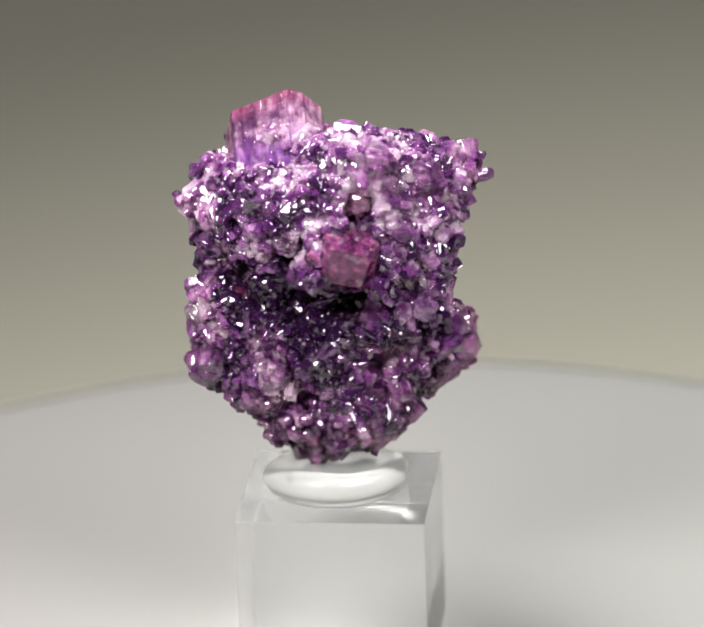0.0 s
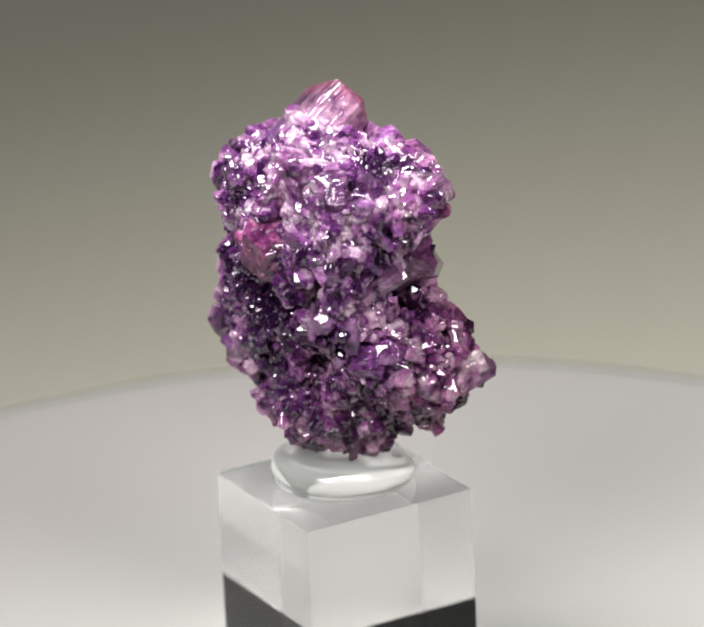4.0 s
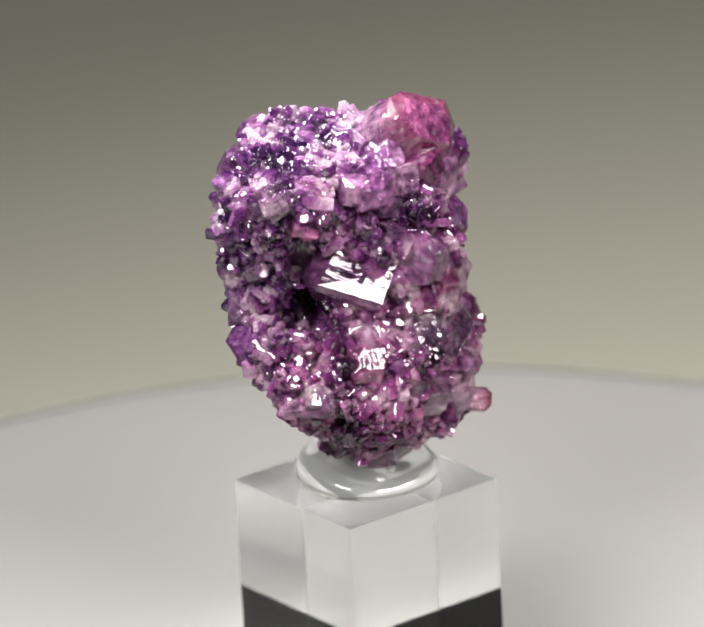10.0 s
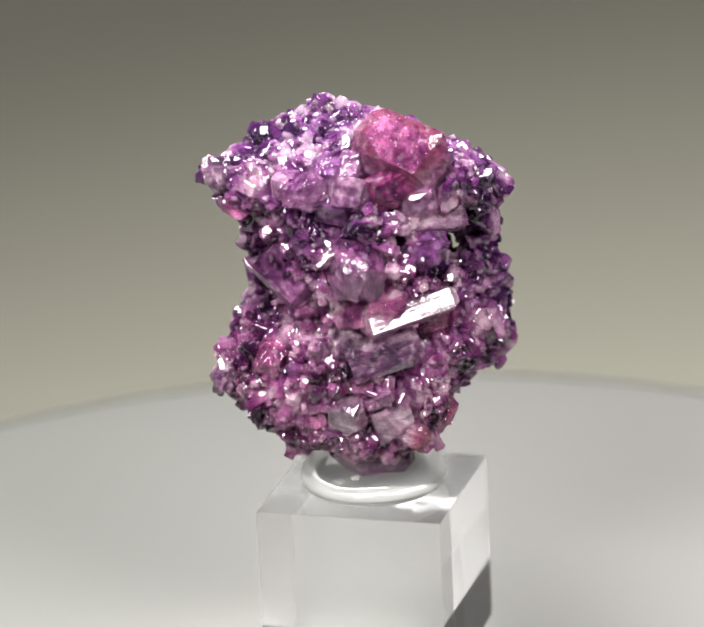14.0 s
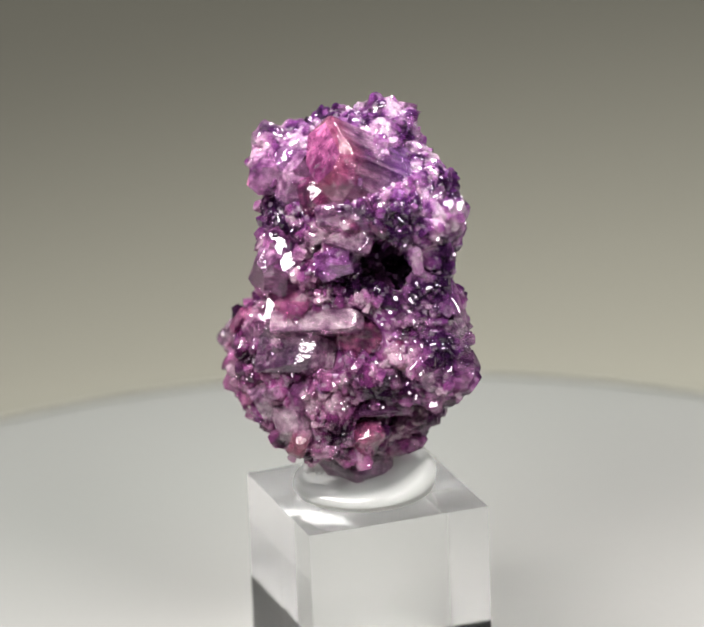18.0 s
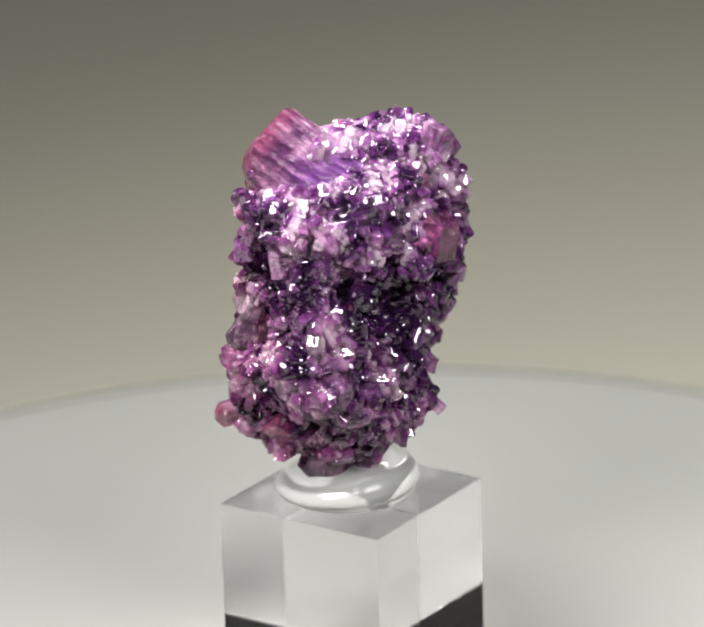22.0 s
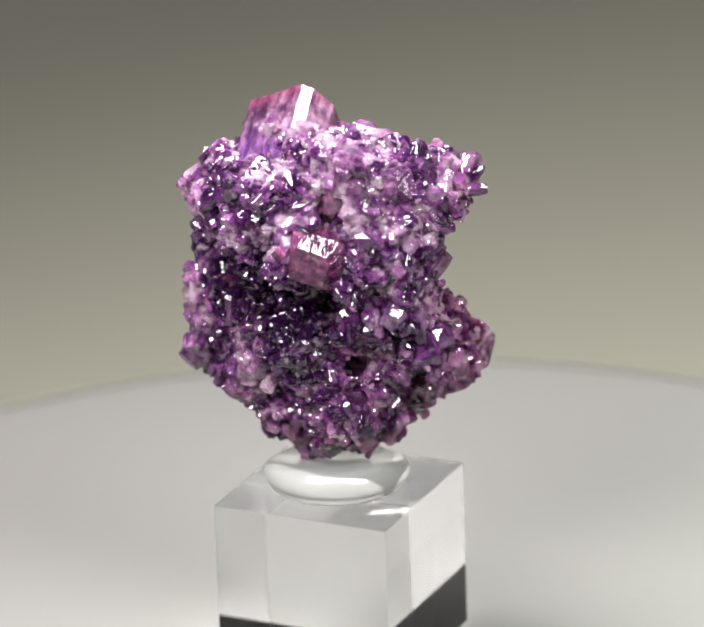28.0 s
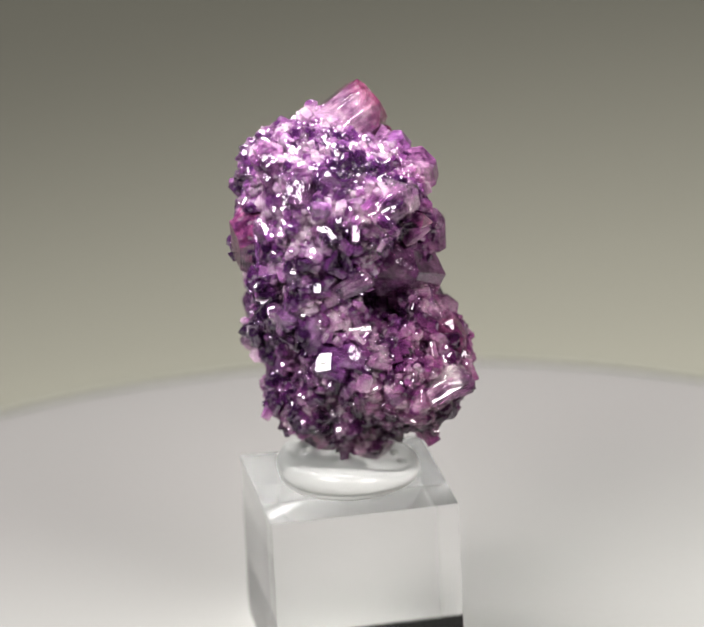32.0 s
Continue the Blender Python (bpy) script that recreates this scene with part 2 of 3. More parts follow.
def lathe(name, profile, steps, warp=None):
    bm = bmesh.new()
    rings = []
    for r, z in profile:
        if r == 0:
            rings.append([bm.verts.new((0, 0, z))])
            continue
        ring = []
        for i in range(steps):
            a = 2 * math.pi * i / steps
            p = Vector((r * math.cos(a), r * math.sin(a), z))
            ring.append(bm.verts.new(warp(p) if warp else p))
        rings.append(ring)
    for a, b in zip(rings, rings[1:]):
        for i in range(steps):
            j = (i + 1) % steps
            vs = [a[i % len(a)], a[j % len(a)], b[j % len(b)], b[i % len(b)]]
            vs = [v for n, v in enumerate(vs) if v not in vs[:n]]
            if len(vs) > 2:
                bm.faces.new(vs)
    bmesh.ops.recalc_face_normals(bm, faces=bm.faces)
    return mesh_of(name, bm, True)


# ---- the setting ----
def sweep():
    """A sheet of grey paper lying flat and rising behind it in one curve."""
    line = [(-0.9, -0.03), (0.2, -0.03), (0.45, -0.03)]
    line += [(0.45 + 0.25 * math.sin(a), -0.03 + 0.25 * (1 - math.cos(a))) for a in [math.pi / 2 * k / 16 for k in range(1, 17)]]
    line += [(0.70, 0.24)]
    bm = bmesh.new()
    rows = [[bm.verts.new((x, y, z)) for x in (-0.8, -0.4, 0, 0.4, 0.8)] for y, z in line]
    for a, b in zip(rows, rows[1:]):
        for i in range(4):
            bm.faces.new((a[i], a[i + 1], b[i + 1], b[i]))
    ob = new("backdrop", mesh_of("backdrop", bm, True))
    ob.data.materials.append(paper_mat)
    solid = ob.modifiers.new("thickness", "SOLIDIFY")
    solid.thickness, solid.offset = 0.001, -1
    tagged(ob, "plain grey paper sweep behind the white turntable", "backdrop", kind="structure")


def room():
    for name, size, at in (("floor", (3, 3, 0.02), (0, 0, -0.0425)), ("ceiling", (3, 3, 0.02), (0, 0, 1.6)),
                           ("wall_north", (3, 0.02, 1.62), (0, 1.5, 0.78)), ("wall_south", (3, 0.02, 1.62), (0, -1.5, 0.78)),
                           ("wall_east", (0.02, 3, 1.62), (1.5, 0, 0.78)), ("wall_west", (0.02, 3, 1.62), (-1.5, 0, 0.78))):
        bm = bmesh.new()
        bmesh.ops.create_cube(bm, size=1)
        for v in bm.verts:
            v.co = Vector((v.co.x * size[0], v.co.y * size[1], v.co.z * size[2])) + Vector(at)
        ob = new(name, mesh_of(name, bm))
        ob.data.materials.append(wall_mat)
        tagged(ob, "plain dark " + name.split("_")[0] + " of the dim room", name.split("_")[0], kind="structure")


sweep()
room()


# ---- turntable, block and putty ----
def turntable():
    ob = new("turntable")
    rim = 107.9 * MM
    profile = [(0, 0), (rim - 0.0015, 0), (rim - 0.0004, -0.0003), (rim, -0.0014), (rim, -0.0075), (rim - 0.001, -0.009), (0, -0.009)]
    profile = [(r, z + SEAT * MM) for r, z in profile]
    part("disc", lathe("disc", profile, 256), disc_mat, ob)
    lip = [(rim - 0.0012, 0.0002), (rim + 0.0003, 0.0002), (rim + 0.0006, -0.0012), (rim + 0.0006, -0.006), (rim + 0.0002, -0.006)]
    lip = [(r, z + SEAT * MM) for r, z in lip]
    part("rim", lathe("rim", lip, 256), rim_mat, ob, "thin grey rim band")
    foot = [(0, -0.0105), (0.045, -0.0105), (0.05, -0.029), (0, -0.029)]
    part("foot", lathe("foot", foot, 64), wall_mat, ob, "dark motor housing")
    return tagged(ob, "round white satin turntable turning slowly on grey paper", "turntable")


PAD = (-0.32, 0.41, 7.6)     # where the putty is bonded to the block: offset and radius, mm


def display_block():
    ob = new("display_block")
    bm = bmesh.new()
    bmesh.ops.create_cube(bm, size=1)
    for v in bm.verts:
        v.co = Vector((v.co.x * 25.4, v.co.y * 25.4, (v.co.z + 0.5) * (BLOCK - SEAT - 0.06) + SEAT + 0.06)) * MM
    bmesh.ops.bevel(bm, geom=bm.edges[:], offset=0.07 * MM, segments=2, affect="EDGES")
    top = max(bm.faces, key=lambda f: f.calc_center_median().z)
    border = list(top.edges)
    bmesh.ops.delete(bm, geom=[top], context="FACES_ONLY")
    turn = pose(0, 0, 0, rz=-(218.02 + 45)) @ Vector((PAD[0], PAD[1], 0))
    ring = [bm.verts.new(((turn.x + PAD[2] * math.cos(a)) * MM, (turn.y + PAD[2] * math.sin(a)) * MM, BLOCK * MM))
            for a in [2 * math.pi * k / 96 for k in range(96)]]
    inner = [bm.edges.new((ring[k], ring[(k + 1) % 96])) for k in range(96)]
    bmesh.ops.bridge_loops(bm, edges=border + inner)
    bmesh.ops.recalc_face_normals(bm, faces=bm.faces)
    part("block", mesh_of("block", bm), acrylic, ob)
    # added sheet: its grey stands in for the missing shade below the block
    bm = bmesh.new()
    bmesh.ops.create_cube(bm, size=1)
    for v in bm.verts:
        v.co = Vector((v.co.x * 25.1, v.co.y * 25.1, (v.co.z + 0.5) * 0.03 + SEAT + 0.01)) * MM
    part("liner", mesh_of("liner", bm), shade_mat, ob, "thin added grey sheet standing in for shade under the block")
    return tagged(ob, "clear polished acrylic display block standing on the turntable", "display base")


def putty():
    def warp(p):
        """Thick on the side away from the rock's root, pressed down under it, with a faintly uneven outline."""
        m = noise.noise(p * 90 + Vector((3, 1, 7)))
        k = min(1.0, max(0.0, (p.z - 0.0004) / 0.0012))
        around = math.atan2(p.y, p.x)
        rise = 1 + k * (-0.2 + 0.24 * math.cos(around + 1.34) + 0.05 * math.cos(3 * around + 0.6) + 0.08 * m)
        s = 1 + k * (0.03 * m + 0.012 * math.cos(2 * around))
        return Vector((p.x * s, p.y * s, p.z * rise))
    steps = [math.pi * (k / 20 - 0.5) for k in range(21)]
    bulge = [(7.15 + 2.65 * math.cos(a), 2.45 + 2.45 * math.sin(a)) for a in steps]
    profile = [(7.6, 0)] + [(r + 0.35 * (z < 1), z) for r, z in bulge[2:]] + [(6.3, 5.1), (5.0, 5.3), (3.0, 5.3), (0, 5.3)]
    mesh = lathe("putty", [(r * MM, z * MM) for r, z in profile], 96, warp)
    ob = new("putty")
    part("pad", mesh, putty_mat, ob)
    for at, size in (((1.6, 5.9, 3.4), 0.55), ((3.8, 6.2, 2.6), 0.8), ((-5.6, -4.2, 2.4), 0.4), ((-3.4, 6.4, 1.8), 0.35)):
        bm = bmesh.new()
        bmesh.ops.create_icosphere(bm, subdivisions=3, radius=size * MM)
        for v in bm.verts:
            v.co = Vector((v.co.x * 1.2, v.co.y, v.co.z * 0.8)) * (1 + 0.1 * noise.noise(v.co * 2000))
        bmesh.ops.reverse_faces(bm, faces=bm.faces)
        part("bubble", mesh_of("bubble", bm, True), putty_mat, ob, "trapped air bubble").location = Vector(at) * MM
    return tagged(ob, "clear glossy putty pad pressed onto the acrylic block", "putty")


turntable_ob, block_ob, putty_ob = turntable(), display_block(), putty()
putty_ob.children[0].visible_shadow = False
block_ob.children[0].visible_shadow = False


# ---- the crystal cluster ----
# lobes of the rock, mm above the block: centre, then half lengths
CROWN = [
    (1.9, -6.2, 49.5, 5.9, 3.2, 1.7),
    (-8.3, 3.6, 48.5, 5.6, 5.7, 3.3),
    (3.8, -4.3, 47.9, 8.7, 6.7, 1.7),
    (-3.4, -0.6, 45.9, 14, 9.3, 2.7),
    (8.6, 2.5, 45.2, 8.2, 4.2, 2.2),
    (-0.5, 6, 43.9, 14, 3.2, 2.9),
    (-8.7, 5.4, 43.7, 6.6, 2.6, 9.5),
    (-13.6, -0.9, 43.5, 6.2, 7.3, 2.6),
    (7, -2.2, 42.4, 9.4, 8.4, 5.7),
    (-3.3, -2.8, 41.9, 10, 5.5, 8.5),
    (11.9, -4.1, 40.4, 2, 6.3, 7.9),
    (-5.8, -2, 39.7, 14, 8.1, 8.4),
    (-2.6, -8.3, 39.5, 12.8, 3.5, 8),
    (3.7, -9.2, 37.3, 9.5, 2.6, 13.9),
    (0.3, -11.8, 36.5, 7, 2.4, 4.1),
]
CHEST = [
    (4.2, -1.7, 35.8, 7.8, 8.9, 10.8),
    (4.2, -11.3, 35.5, 7.9, 1.6, 7.7),
    (11.1, -7.9, 35.5, 1.8, 3.4, 12.2),
    (-16.6, -2.8, 35.4, 2, 3.9, 10.4),
    (-12.8, 0.4, 35.1, 3.1, 6.2, 13.8),
    (-3.4, 9.7, 34.4, 6, 3.4, 3.2),
    (5.4, 4.1, 32.8, 4.8, 2.8, 4),
    (-2.8, 7.2, 32.3, 10.5, 3.3, 14),
    (-2.9, 1, 29.5, 11.9, 8.1, 14),
    (7.8, -4.8, 27.2, 5.2, 4.6, 9.2),
    (-8.5, -5.3, 26.4, 11.5, 3.2, 14),
    (-10.9, 0.8, 24.6, 7.2, 8.2, 8),
    (-2.2, -8.9, 24.1, 8.5, 1.6, 8),
    (-17.3, -3, 23.1, 3.8, 4.5, 6),
    (2.8, 9.7, 22.7, 7.5, 2.7, 1.6),
]
FOOT = [
    (3.7, -0.2, 22.6, 11.8, 7.8, 7),
    (-5.6, -7.3, 22.2, 13.1, 2.3, 9.2),
    (-3.2, 9.4, 21.5, 10, 3.4, 12.8),
    (13.7, 4.8, 19.2, 2.1, 6.9, 2),
    (-8.8, 0.2, 18.8, 6.2, 10.7, 5.8),
    (3.1, 3.9, 18.7, 11.8, 9.4, 8.3),
    (0.4, 12.3, 18.2, 9.7, 2.2, 6.7),
    (10.7, 5, 17.8, 3.9, 8, 2.4),
    (-3.7, 0.7, 15.6, 8.9, 11.2, 9.4),
    (-2.1, -5.7, 15.5, 9.3, 3.5, 2.3),
    (-0.3, 8.3, 13.9, 12, 4.6, 5.2),
    (0.4, 0.5, 13.2, 7.1, 11.3, 4.7),
    (-9.1, 6.1, 12.5, 3.1, 7.6, 3.5),
    (-2.5, 0.4, 8.3, 6.7, 5.6, 4.0),
]
# hollows in it
HOLLOWS = [(-13.5, 5.2, 36.6, 8.0, 5.4, 4.2), (9.5, 2.2, 28.4, 7.0, 4.4, 3.6), (3.0, 11.5, 28.5, 2.4, 3.4, 2.6),
           (-3.0, -12.6, 29.4, 10.0, 6.4, 3.2), (5.0, -12.2, 22.0, 5.2, 4.8, 3.0), (-16.0, -9.0, 33.8, 4.4, 3.8, 3.0),
           (-14.0, 0.0, 13.4, 3.4, 4.0, 2.8), (12.0, 3.0, 33.5, 2.8, 3.4, 2.6), (1.5, -12.0, 43.5, 1.6, 3.0, 3.6),
           (-8.0, -11.5, 37.0, 2.6, 2.6, 3.2), (8.0, -11.5, 32.0, 2.2, 2.6, 4.0), (-6.0, -9.5, 16.0, 3.0, 2.6, 1.6),
           (-9.0, 10.5, 38.5, 2.4, 3.0, 2.4), (-12.0, 9.5, 33.0, 2.0, 2.6, 2.2), (15.0, -6.0, 33.0, 2.6, 2.4, 3.0)]


# deep dark holes: mouth, direction inwards, radius, depth
HOLES = [((-16.8, 3.0, 36.6), (0.72, -0.6, -0.34), 3.8, 8.0), ((10.2, 2.0, 28.4), (-0.80, -0.50, -0.2), 3.2, 8.0), ((5.6, -10.3, 21.0), (-0.61, 0.71, -0.2), 2.3, 5.0),
         ((-1.0, -11.5, 29.5), (0.0, 0.95, -0.2), 2.2, 4.5), ((-14.0, -9.0, 34.0), (0.2, 0.95, -0.2), 2.0, 4.5), ((12.5, -0.5, 32.8), (-0.9, 0.2, -0.3), 1.8, 4.5)]
SHAFTS = [(*(np.array(mouth) + np.array(inward) * depth * k / 3), *([radius * (1 - 0.08 * k)] * 3)) for mouth, inward, radius, depth in HOLES for k in range(4)]
HOLLOWS += SHAFTS


def oval(p, rows):
    rows = np.array(rows)
    gap = p[:, None] - rows[:, :3]
    far = np.sqrt((gap ** 2).sum(-1)) + 1e-6
    unit = np.sqrt((gap ** 2 / rows[:, 3:] ** 2).sum(-1)) + 1e-6
    return far - far / unit


def rock_field(p):
    """Signed distance to the rock, in mm: the lobes melted together, less the hollows."""
    d = oval(p, CROWN + CHEST + FOOT)
    low = d.min(1, keepdims=True)
    d = low[:, 0] - 0.8 * np.log(np.exp(-(d - low) / 0.8).sum(1))
    d = np.maximum(d, -oval(p, HOLLOWS).min(1))
    wave = np.sin(p[:, 0] * 1.7 + 1.3 * np.sin(p[:, 1] * 1.1)) * np.sin(p[:, 1] * 1.5 + np.sin(p[:, 2] * 1.3)) * np.sin(p[:, 2] * 1.6 + np.sin(p[:, 0] * 1.2))
    lumps = np.sin(p[:, 0] * 0.75 + 2 * np.sin(p[:, 2] * 0.35)) * np.sin(p[:, 1] * 0.7 + 1.0) * np.sin(p[:, 2] * 0.8 + p[:, 0] * 0.2)
    d = d + 0.45 * wave + 1.7 * lumps + 0.45
    for n, (_, tip, axis, _, wide, long, _, _) in enumerate(LARGE):
        axis = np.array(axis)
        along = (p - np.array(tip)) @ axis
        aside = np.linalg.norm(p - np.array(tip) - along[:, None] * axis, axis=1)
        d = np.maximum(d, -np.maximum(aside - (0.5 if n else 0.6) * wide, np.maximum(along - 3.0, -along - (0.65 if n else 0.8) * long)))
    return d


def beside_large(p):
    """True for places inside or right before one of the large crystals."""
    hit = np.zeros(len(p), bool)
    for n, (_, tip, axis, _, wide, long, _, _) in enumerate(LARGE):
        axis = np.array(axis)
        along = (p - np.array(tip)) @ axis
        aside = np.linalg.norm(p - np.array(tip) - along[:, None] * axis, axis=1)
        hit |= (aside < 0.5 * wide + (0.5 if n else 1.6)) & (along < 4.0) & (along > -0.6 * long)
    return hit


def surface_net(field, low, step, shape):
    """Points and quads of the zero level of a field sampled on a grid."""
    axes = [low[a] + step * np.arange(shape[a]) for a in range(3)]
    grid = np.stack(np.meshgrid(*axes, indexing="ij"), -1)
    f = np.concatenate([field(row) for row in grid.reshape(shape[0], -1, 3)]).reshape(shape)
    total, count = np.zeros([n - 1 for n in shape] + [3]), np.zeros([n - 1 for n in shape])
    quads = []
    for a in range(3):
        b, c = (a + 1) % 3, (a + 2) % 3
        lo, hi = np.moveaxis(f, (a, b, c), (0, 1, 2))[:-1], np.moveaxis(f, (a, b, c), (0, 1, 2))[1:]
        cross = (lo < 0) != (hi < 0)
        frac = np.where(cross, lo / np.where(cross, lo - hi, 1), 0)
        pt = np.moveaxis(grid, (a, b, c), (0, 1, 2))[:-1].copy()
        pt[..., a] += frac * step
        view_t, view_n = np.moveaxis(total, (a, b, c), (0, 1, 2)), np.moveaxis(count, (a, b, c), (0, 1, 2))
        nb, nc = shape[b] - 1, shape[c] - 1
        for i in (0, 1):
            for j in (0, 1):
                view_t[:] += np.where(cross, 1, 0)[:, i:i + nb, j:j + nc, None] * pt[:, i:i + nb, j:j + nc]
                view_n[:] += cross[:, i:i + nb, j:j + nc]
        for i, j, k in np.argwhere(cross):
            ids = []
            for dj, dk in ((-1, -1), (0, -1), (0, 0), (-1, 0)):
                cell = [0, 0, 0]
                cell[a], cell[b], cell[c] = i, j + dj, k + dk
                ids.append(tuple(cell))
            quads.append(ids if lo[i, j, k] < 0 else ids[::-1])
    used = count > 0
    number = -np.ones(count.shape, int)
    number[used] = np.arange(used.sum())
    points = total[used] / count[used][:, None]
    return points, [[number[c] for c in q] for q in quads]


def slope(p):
    e = 0.3
    g = np.stack([rock_field(p + d) - rock_field(p - d) for d in np.eye(3) * e], 1)
    return g / (np.linalg.norm(g, axis=1, keepdims=True) + 1e-9)


def crystal_shape(slim, cut, cap, top, jitter=0.0, seed=0):
    """Points and faces of a prism with cut corners and a faceted end: unit width, base at 0, tip at 1."""
    luck = random.Random(seed)
    wide, deep = 0.5, 0.5 * slim
    ring = [(wide, -deep + cut), (wide, deep - cut), (wide - cut, deep), (-wide + cut, deep),
            (-wide, deep - cut), (-wide, -deep + cut), (-wide + cut, -deep), (wide - cut, -deep)]
    pts = []
    tilt = (jitter * luck.uniform(-1, 1), jitter * luck.uniform(-1, 1))
    slide = (0.2 * jitter * luck.uniform(-1, 1), 0.2 * jitter * luck.uniform(-1, 1))
    for z, s in ((0.0, 0.92), (1 - cap, 1.0), (1.0, top)):
        for x, y in ring:
            lift = cap * (0.9 * tilt[0] * x + 0.9 * tilt[1] * y) + 0.4 * cap * jitter * luck.uniform(-1, 0) if 0.3 < z < 1 else 0
            pts.append((x * s + slide[0] * (z == 1) + jitter * 0.12 * luck.uniform(-1, 1), y * s + slide[1] * (z == 1) + jitter * 0.12 * luck.uniform(-1, 1), z + lift))
    faces = [list(range(7, -1, -1)), list(range(16, 24))]
    for r in (0, 8):
        faces += [[r + i, r + (i + 1) % 8, r + 8 + (i + 1) % 8, r + 8 + i] for i in range(8)]
    return np.array(pts), faces


def frame_of(axis, roll):
    axis = Vector(axis).normalized()
    return axis.to_track_quat("Z", "Y").to_matrix() @ Matrix.Rotation(roll, 3, "Z")


def frame_facing(axis, side):
    """Axes of a crystal along axis, one of whose prism faces turns to side."""
    across = Vector(axis).cross(Vector(side)).normalized()
    face = across.cross(axis)
    return Matrix((across, face, axis)).transposed()


def crystal_mesh(wide, long, slim, cut, cap, top, jitter, seed):
    pts, faces = crystal_shape(slim, cut, cap, top, jitter, seed)
    mesh = bpy.data.meshes.new("crystal")
    mesh.from_pydata([tuple(p) for p in pts * (wide * MM, wide * MM, long * MM)], [], faces)
    return mesh


def great_prism():
    """The large prism: a broad striated side above, a flat end and bevels round it."""
    corners = [(-0.5, 0), (7.8, 0), (10.0, -3.0), (8.8, -7.4), (4.2, -8.8), (0.2, -8.4), (-2.8, -6.6), (-3.4, -3.9), (-2.0, -0.9)]
    shoulder = (-0.1, -0.6, -1.8, -3.0, -3.4, -3.0, -2.0, -1.5, -0.7)
    end = [(-0.3, -1.1), (6.3, -1.4), (7.2, -3.5), (6.4, -6.8), (1.7, -6.6), (-1.6, -4.3)]
    points = [(x, y, z) for (x, y), z in zip(corners, shoulder)] + [(x, y, 0.3) for x, y in end] + [(x, y, -15.0) for x, y in corners]
    bm = bmesh.new()
    for x, y, z in points:
        bm.verts.new(((3.7 - x) * MM, (y + 5.0) * MM, (z + 15.0) * MM))
    bmesh.ops.convex_hull(bm, input=bm.verts)
    bmesh.ops.dissolve_limit(bm, angle_limit=radians(2), verts=bm.verts, edges=bm.edges)
    for f in bm.faces:
        f.material_index = 1 if f.normal.z > 0.95 else 0
    mesh = mesh_of("crystal", bm)
    mesh.materials.append(gem_zoned)
    mesh.materials.append(gem_end)
    return mesh


def side_crystals(parent, material, wide, long, slim, seed, count):
    """Slimmer prisms grown along the sides of a large crystal."""
    luck = random.Random(seed)
    for k in range(count):
        size, turn = luck.uniform(0.2, 0.55) * wide, luck.uniform(0, 6.28)
        length = long * luck.uniform(0.6, 0.98)
        mesh = crystal_mesh(size, length, luck.uniform(0.5, 1), luck.uniform(0.06, 0.18), min(0.3, 0.2 * size / length), luck.uniform(0.5, 0.85), 0.9, seed + 31 * k)
        ob = part("side_crystal", mesh, material, parent)
        ob.location = (0.38 * wide * math.cos(turn) * MM, 0.38 * wide * slim * math.sin(turn) * MM, luck.uniform(-0.02, 0.05) * long * MM)
        ob.rotation_euler = (luck.uniform(-0.1, 0.1), luck.uniform(-0.1, 0.1), luck.uniform(-0.3, 0.3))


def place_crystal(specimen, mesh, material, base, turn, label=""):
    ob = part("crystal", mesh, material, specimen, label)
    m = turn.to_4x4()
    m.translation = Vector(base) * MM
    ob.matrix_local = m
    return ob


# large crystals: material, tip centre, axis, facing of one side, width, length, slimness
LARGE, LONE = [], set()


def big(material, tip, axis, side, wide, long, slim, label="", lone=False):
    """lone: a clean crystal, with no smaller ones grown along it."""
    axis = Vector(axis).normalized()
    if lone:
        LONE.add(len(LARGE))
        LARGE.append((material, tuple(tip), axis, side, wide, long, slim, label))
        return
    LARGE.append((material, tuple(Vector(tip) - axis * (0.9 + 0.12 * wide)), axis, side, 0.86 * wide, 0.85 * long, slim, label))


big(gem_zoned, (-8.9, 7.75, 49.7), (-0.06, 0.853, 0.518), (-0.36, -0.5, 0.79), 11, 16, 0.95, "large striated lilac prism with a rose-red end", True)
big(gem_wine, (9.0, 2.2, 34.8), (0.62, -0.66, 0.42), (0.55, 0.62, 0.55), 7.8, 10.5, 1.0, "dark plum prism with a striated side", True)
big(gem_magenta, (-4.0, 13.4, 34.2), (-0.3, 0.94, -0.15), (-0.2, -0.2, 0.94), 8.4, 11, 0.85, "magenta crystal with a wedge-shaped end", True)
big(gem_pale, (-15.2, 5.8, 29.4), (-0.81, -0.56, 0.16), (-0.2, 0.85, 0.45), 3.6, 13, 0.9, "colourless prism with bright flat faces", True)
big(gem_pale, (-10.8, 9.4, 24.5), (-0.9, -0.36, 0.25), (-0.1, 0.85, 0.5), 5.8, 10, 0.9, "pale greyish-pink prism", True)
big(gem_pale, (-1.2, 14.8, 14.6), (0.2, 0.88, -0.43), (0.07, 0.94, 0.34), 5.4, 9, 0.9, "", True)
